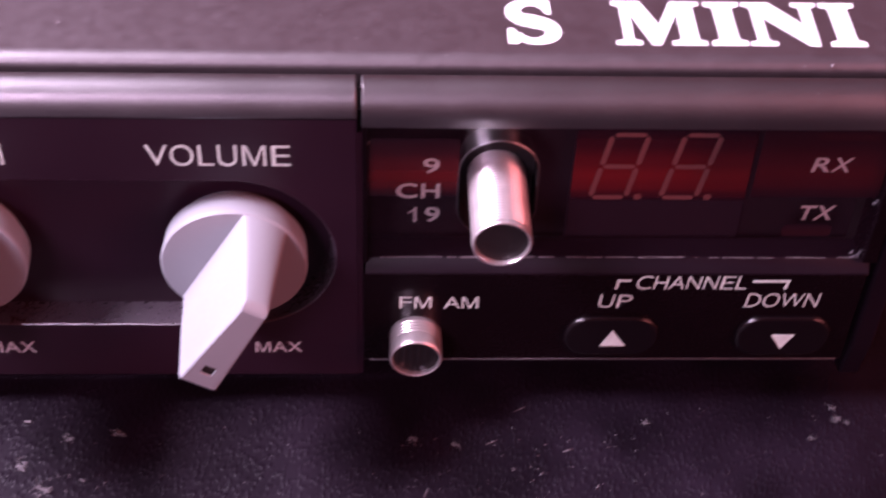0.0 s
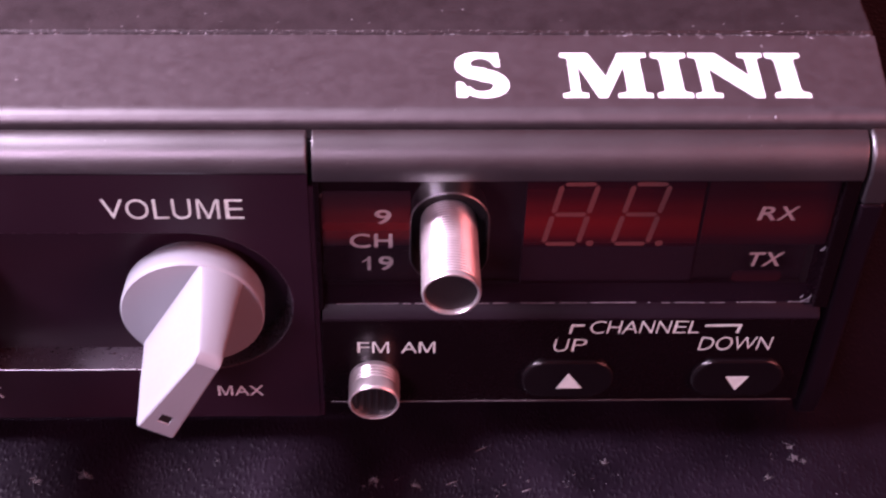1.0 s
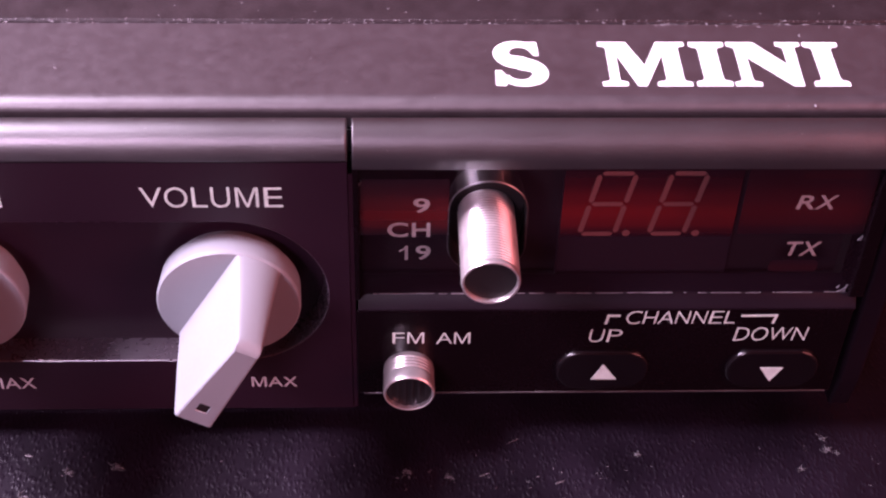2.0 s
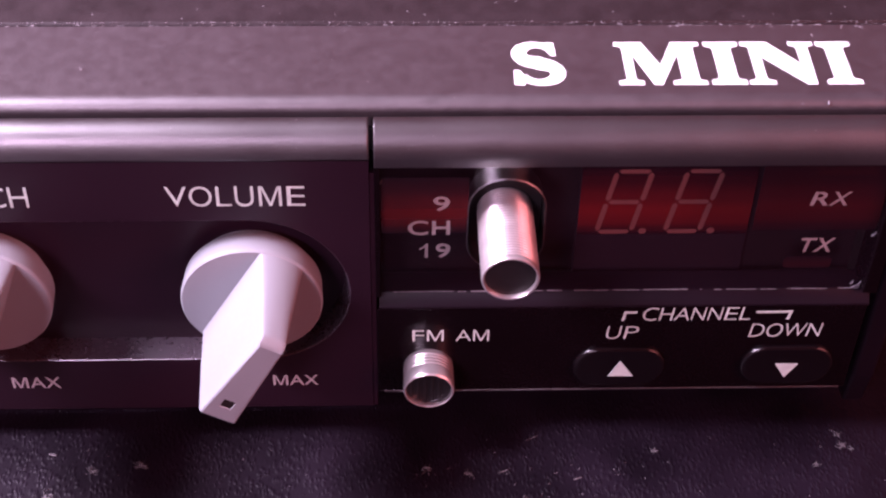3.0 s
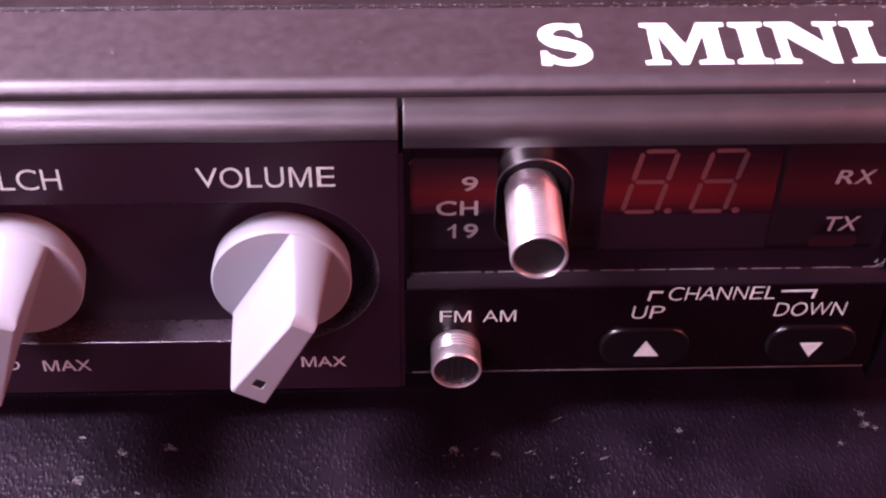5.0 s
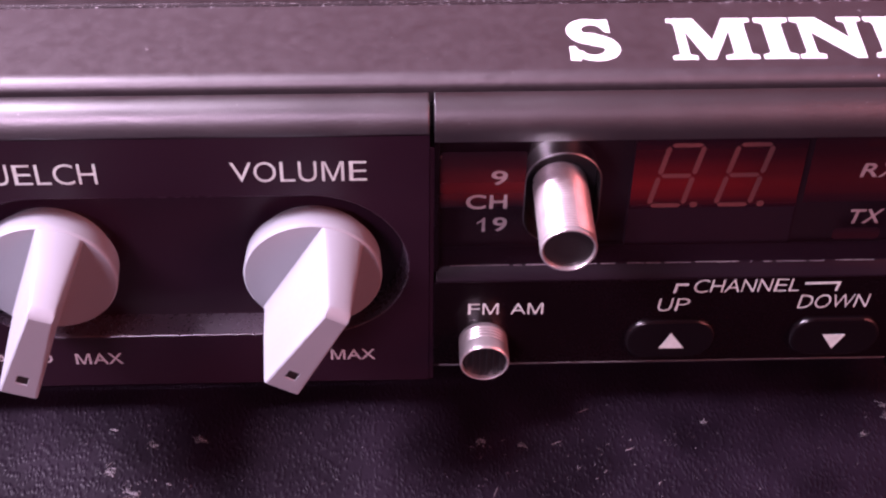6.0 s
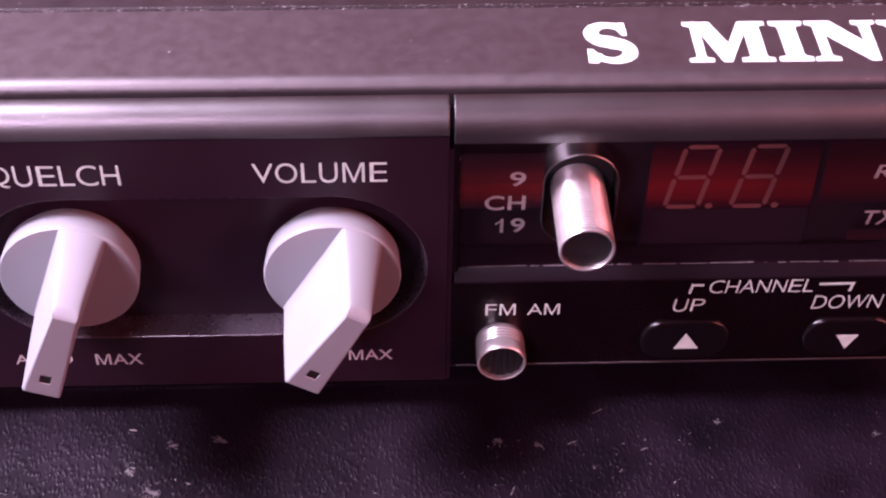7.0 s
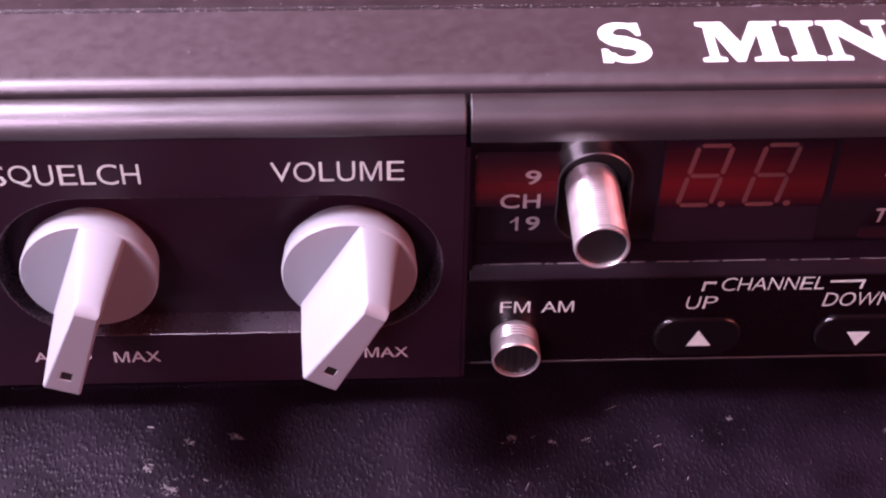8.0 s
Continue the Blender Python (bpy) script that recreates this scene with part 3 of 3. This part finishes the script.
# ---- channel buttons ----
for x0, x1, tri in ((23.48, 29.16, ((26.33, 6.95), (25.67, 5.58), (27.25, 5.57))), (33.87, 39.6, ((35.95, 6.58), (37.4, 6.57), (36.72, 5.3)))):
    bm = bmesh.new()
    z0, z1 = 4.66, 7.96
    prev = None
    for inset, y in ((0.0, 0.1), (0.0, -0.12), (0.06, -0.24), (0.2, -0.3), (0.34, -0.28)):
        ring = [bm.verts.new((x, y, z)) for x, z in rounded(x0 + inset, x1 - inset, z0 + inset, z1 - inset, 1.55 - inset, 10)]
        if prev:
            bridge(bm, prev, ring)
        prev = ring
    bm.faces.new(prev)
    btn = part("push_button", bm, BUTTON, radio, "glossy black oval push button", smooth=60)
    bm = bmesh.new()
    slab(bm, tri, -0.3, -0.27)
    part("arrow", bm, PRINT, btn, "pale printed arrow", smooth=0)

# ---- printing ----
word("VOLUME", 0.0, 7.65, 19.62, 21.05, 0, PRINT, radio, 0, -0.006)
word("SQUELCH", -16.1, -7.45, 19.62, 21.08, 0, PRINT, radio, 0, -0.006)
word("MAX", 5.0, 7.78, 4.76, 5.66, 0, PRINT_DIM, radio)
word("MAX", -10.98, -8.03, 4.72, 5.68, 0, PRINT_DIM, radio)
word("AUTO", -16.0, -12.4, 4.9, 5.74, 0, PRINT_DIM, radio)
word("FM", 13.58, 15.46, 8.6, 9.56, 0, PRINT, radio, 0, -0.008)
word("AM", 16.19, 18.21, 8.58, 9.54, 0, PRINT, radio, 0, -0.008)
word("CHANNEL", 27.3, 33.92, 10.22, 11.3, 0, PRINT, radio, 0.1, -0.011)
word("UP", 25.25, 27.3, 8.66, 9.74, 0, PRINT, radio, 0.1, -0.011)
word("DOWN", 33.98, 38.42, 8.72, 9.86, 0, PRINT, radio, 0.1, -0.011)
for pts in ([(26.1, 10.2), (26.22, 11.02), (27.0, 11.0), (26.98, 10.83), (26.36, 10.84), (26.26, 10.2)],
            [(34.15, 10.78), (34.17, 10.95), (36.36, 10.98), (36.22, 10.2), (36.06, 10.2), (36.16, 10.8)]):
    bm = bmesh.new()
    slab(bm, pts, -0.012, 0.0)
    part("printed_bracket", bm, PRINT, radio, smooth=0)


# ---- white slab-serif lettering on the cover ----
def letter(*outlines):
    """(x, y) outlines as a thin raised shape on the cover's top."""
    bm = bmesh.new()
    for i, outline in enumerate(outlines):
        a = [bm.verts.new((x, y, 25.02 + 0.003 * i)) for x, y in outline]
        b = [bm.verts.new((x, y, 24.99)) for x, y in outline]
        bridge(bm, a, b)
        bm.faces.new(a)
    part("letter", bm, WHITE, cover, "bright white slab-serif printed letter", smooth=0)


T, B, SF = 7.74, 3.74, 0.46


def serif_i(x0, x1, w):
    m = (x0 + x1) / 2
    k = 0.13
    return [(x0, B), (x1, B), (x1 + 0.02, B + SF - k), (x1 - 0.1, B + SF), (m + w + 0.1, B + SF + 0.05), (m + w, B + SF + 0.25), (m + w, T - SF - 0.25), (m + w + 0.1, T - SF - 0.05),
            (x1 - 0.1, T - SF), (x1 + 0.02, T - SF + k), (x1, T), (x0, T), (x0 - 0.02, T - SF + k), (x0 + 0.1, T - SF), (m - w - 0.1, T - SF - 0.05), (m - w, T - SF - 0.25), (m - w, B + SF + 0.25),
            (m - w - 0.1, B + SF + 0.05), (x0 + 0.1, B + SF), (x0 - 0.02, B + SF - k)]


letter(serif_i(30.15, 32.1, 0.53))
letter(serif_i(36.58, 38.54, 0.53))
letter([(25.0, B), (26.38, B), (26.4, B + SF - 0.1), (26.05, B + SF), (25.98, B + SF + 0.1), (25.98, 6.55), (26.92, B), (27.4, B), (28.52, 6.5), (28.52, B + SF + 0.15), (28.4, B + SF), (28.0, B + SF - 0.1), (27.98, B),
        (29.9, B), (29.9, B + SF - 0.1), (29.55, B + SF), (29.5, B + SF + 0.15), (29.5, T - SF - 0.15), (29.55, T - SF), (29.9, T - SF + 0.1), (29.88, T), (28.3, T), (27.46, 5.6), (26.62, T), (25.05, T),
        (25.03, T - SF + 0.1), (25.35, T - SF), (25.44, T - SF - 0.1), (25.44, B + SF + 0.1), (25.35, B + SF), (24.98, B + SF - 0.1)])
letter([(32.24, B), (33.7, B), (33.72, B + SF - 0.1), (33.35, B + SF), (33.27, B + SF + 0.15), (33.27, 6.3), (35.45, B), (36.0, B), (36.08, T - SF - 0.1), (36.16, T - SF), (36.42, T - SF + 0.1), (36.42, T),
        (35.02, T), (35.02, T - SF + 0.1), (35.32, T - SF), (35.4, T - SF - 0.1), (35.4, 5.7), (33.78, T), (32.26, T), (32.25, T - SF + 0.1), (32.55, T - SF), (32.66, T - SF - 0.1), (32.66, B + SF + 0.15), (32.55, B + SF), (32.24, B + SF - 0.1)])
# the S: a swept stroke that swells along its spine, with upright serifs
spine = []
for i in range(61):
    f = i / 60
    if f <= 0.5:
        a = radians(15 + 255 * f * 2)
        spine.append((20.55 + 0.95 * math.cos(a), 6.68 + 0.82 * math.sin(a)))
    else:
        a = radians(90 - 255 * (f - 0.5) * 2)
        spine.append((20.68 + 1.0 * math.cos(a), 4.84 + 0.84 * math.sin(a)))
left, right = [], []
for i, (x, y) in enumerate(spine):
    p, q = spine[max(i - 1, 0)], spine[min(i + 1, 60)]
    d = Vector((q[0] - p[0], q[1] - p[1])).normalized()
    f = i / 60
    w = 0.26 + 0.3 * math.exp(-((f - 0.5) / 0.16) ** 2) + 0.12 * math.exp(-((f - 0.27) / 0.1) ** 2) + 0.12 * math.exp(-((f - 0.73) / 0.1) ** 2)
    left.append((x - d.y * w, y + d.x * w))
    right.append((x + d.y * w, y - d.x * w))
letter(left + right[::-1], [(21.0, 7.7), (21.62, 7.72), (21.68, 6.45), (21.4, 6.45), (21.1, 7.1)],
       [(19.2, 3.8), (19.75, 3.74), (20.0, 4.3), (19.55, 5.12), (19.22, 5.12)])


# ---- lint and dust ----
def fleck(bm, x, y, z, size, lng, rnd):
    a = rnd.uniform(0, math.pi)
    k = rnd.randint(5, 7)
    vs = []
    for i in range(k):
        t = 2 * math.pi * i / k
        r = size * rnd.uniform(0.6, 1.2)
        u, v = r * lng * math.cos(t), r * math.sin(t)
        vs.append((x + u * math.cos(a) - v * math.sin(a), y + u * math.sin(a) + v * math.cos(a)))
    lo = [bm.verts.new((p[0], p[1], z)) for p in vs]
    hi = [bm.verts.new((x + (p[0] - x) * 0.6, y + (p[1] - y) * 0.6, z + size * rnd.uniform(0.3, 0.8))) for p in vs]
    bridge(bm, lo, hi)
    bm.faces.new(hi)


def fibre(bm, x, y, z, length, rnd):
    """A thin curled thread of three bent pieces."""
    a, w = rnd.uniform(0, 2 * math.pi), 0.012
    for _ in range(3):
        dx, dy = math.cos(a) * length / 3, math.sin(a) * length / 3
        nx, ny = -math.sin(a) * w, math.cos(a) * w
        base = [bm.verts.new((x + nx, y + ny, z)), bm.verts.new((x - nx, y - ny, z)), bm.verts.new((x + dx - nx, y + dy - ny, z)), bm.verts.new((x + dx + nx, y + dy + ny, z))]
        top = [bm.verts.new((v.co.x, v.co.y, z + 2 * w)) for v in base]
        bridge(bm, base, top)
        bm.faces.new(top)
        x, y, a = x + dx, y + dy, a + rnd.uniform(-1.1, 1.1)


def flecks(name, spots, z, label, rnd, material):
    """Dust flecks; the larger ones are loose tufts of small bits and threads."""
    bm = bmesh.new()
    for x, y, size, lng in spots:
        if size > 0.12:
            for _ in range(16):
                fleck(bm, x + rnd.gauss(0, 0.55) * size * lng ** 0.5, y + rnd.gauss(0, 0.5) * size, z + rnd.uniform(0, 0.05), size * rnd.uniform(0.1, 0.3), rnd.uniform(1, 3), rnd)
            for _ in range(6):
                fibre(bm, x + rnd.gauss(0, 0.5) * size, y + rnd.gauss(0, 0.5) * size, z + rnd.uniform(0, 0.05), size * rnd.uniform(1, 2.6), rnd)
        else:
            fleck(bm, x, y, z, size, lng, rnd)
    ob = part(name, bm, material, None, smooth=0)
    return tagged(ob, label, "dust", kind="stuff")


rnd = random.Random(7)
spots = [(-6.5, -2.8, 0.2, 2.2), (-3.42, -2.38, 0.26, 1.1), (-8.9, -4.93, 0.3, 1.3), (-7.39, -6.69, 0.36, 1.2), (-9.15, -1.45, 0.11, 3.0), (-5.15, -5.94, 0.1, 2.4),
         (14.5, -3.0, 0.24, 1.2), (17.1, -3.4, 0.22, 1.4), (28.95, -1.75, 0.17, 1.8), (41.1, -0.6, 0.16, 2.0), (41.15, -1.45, 0.22, 1.4), (41.7, -1.75, 0.13, 1.6), (39.2, -3.0, 0.14, 1.6),
         (21.3, -0.55, 0.045, 12), (19.3, -3.2, 0.045, 9), (23.9, -3.85, 0.075, 5), (15.2, -7.0, 0.06, 7), (2.9, -2.0, 0.07, 1.1), (22.2, -5.6, 0.08, 2), (25.5, -6.6, 0.07, 3)]
spots += [(rnd.uniform(-16, 46), rnd.uniform(-8, 0.3), rnd.uniform(0.015, 0.04), rnd.uniform(1, 3)) for _ in range(70)]
spots += [(rnd.uniform(13, 32), rnd.uniform(-8, -2.5), rnd.uniform(0.02, 0.05), rnd.uniform(1, 4)) for _ in range(60)]
spots += [(rnd.uniform(-7.5, -3.5), rnd.uniform(-7.5, -5.5), rnd.uniform(0.025, 0.06), rnd.uniform(1, 4)) for _ in range(14)]
spots += [(rnd.uniform(10, 46), rnd.uniform(-8, 0.0), rnd.uniform(0.01, 0.016), rnd.uniform(8, 22)) for _ in range(26)]
flecks("lint", spots, 0.0, "pale lint and dust flecks on the leatherette", rnd, LINT)
flecks("lint", [(36.35, 2.42, 0.09, 1.9), (34.9, 2.4, 0.05, 1.2)], 24.72, "pale lint fleck on the cover edge", rnd, DUST)
spots = [(-4.64, 5.3, 0.06, 1.5), (36.6, 8.4, 0.06, 1.8)] + [(rnd.uniform(-15, 42), rnd.uniform(2.6, 9.0), rnd.uniform(0.008, 0.02), rnd.uniform(1, 2.5)) for _ in range(30)]
spots += [(rnd.uniform(-17, 43), 9.5 + rnd.gauss(0, 0.05), rnd.uniform(0.01, 0.03), rnd.uniform(1, 6)) for _ in range(190)]
spots += [(rnd.uniform(28, 43), 9.4 + rnd.gauss(0, 0.1), rnd.uniform(0.02, 0.045), rnd.uniform(2, 7)) for _ in range(26)]
flecks("dust", spots, 24.995, "pale dust specks on the radio cover", rnd, DUST)
spots = [(rnd.uniform(-18, 43), 9.84 + rnd.gauss(0, 0.035), rnd.uniform(0.008, 0.022), rnd.uniform(1, 7)) for _ in range(330)]
flecks("dust", spots, 24.965, "pale dust along the chipped edge of the case", rnd, DUST)
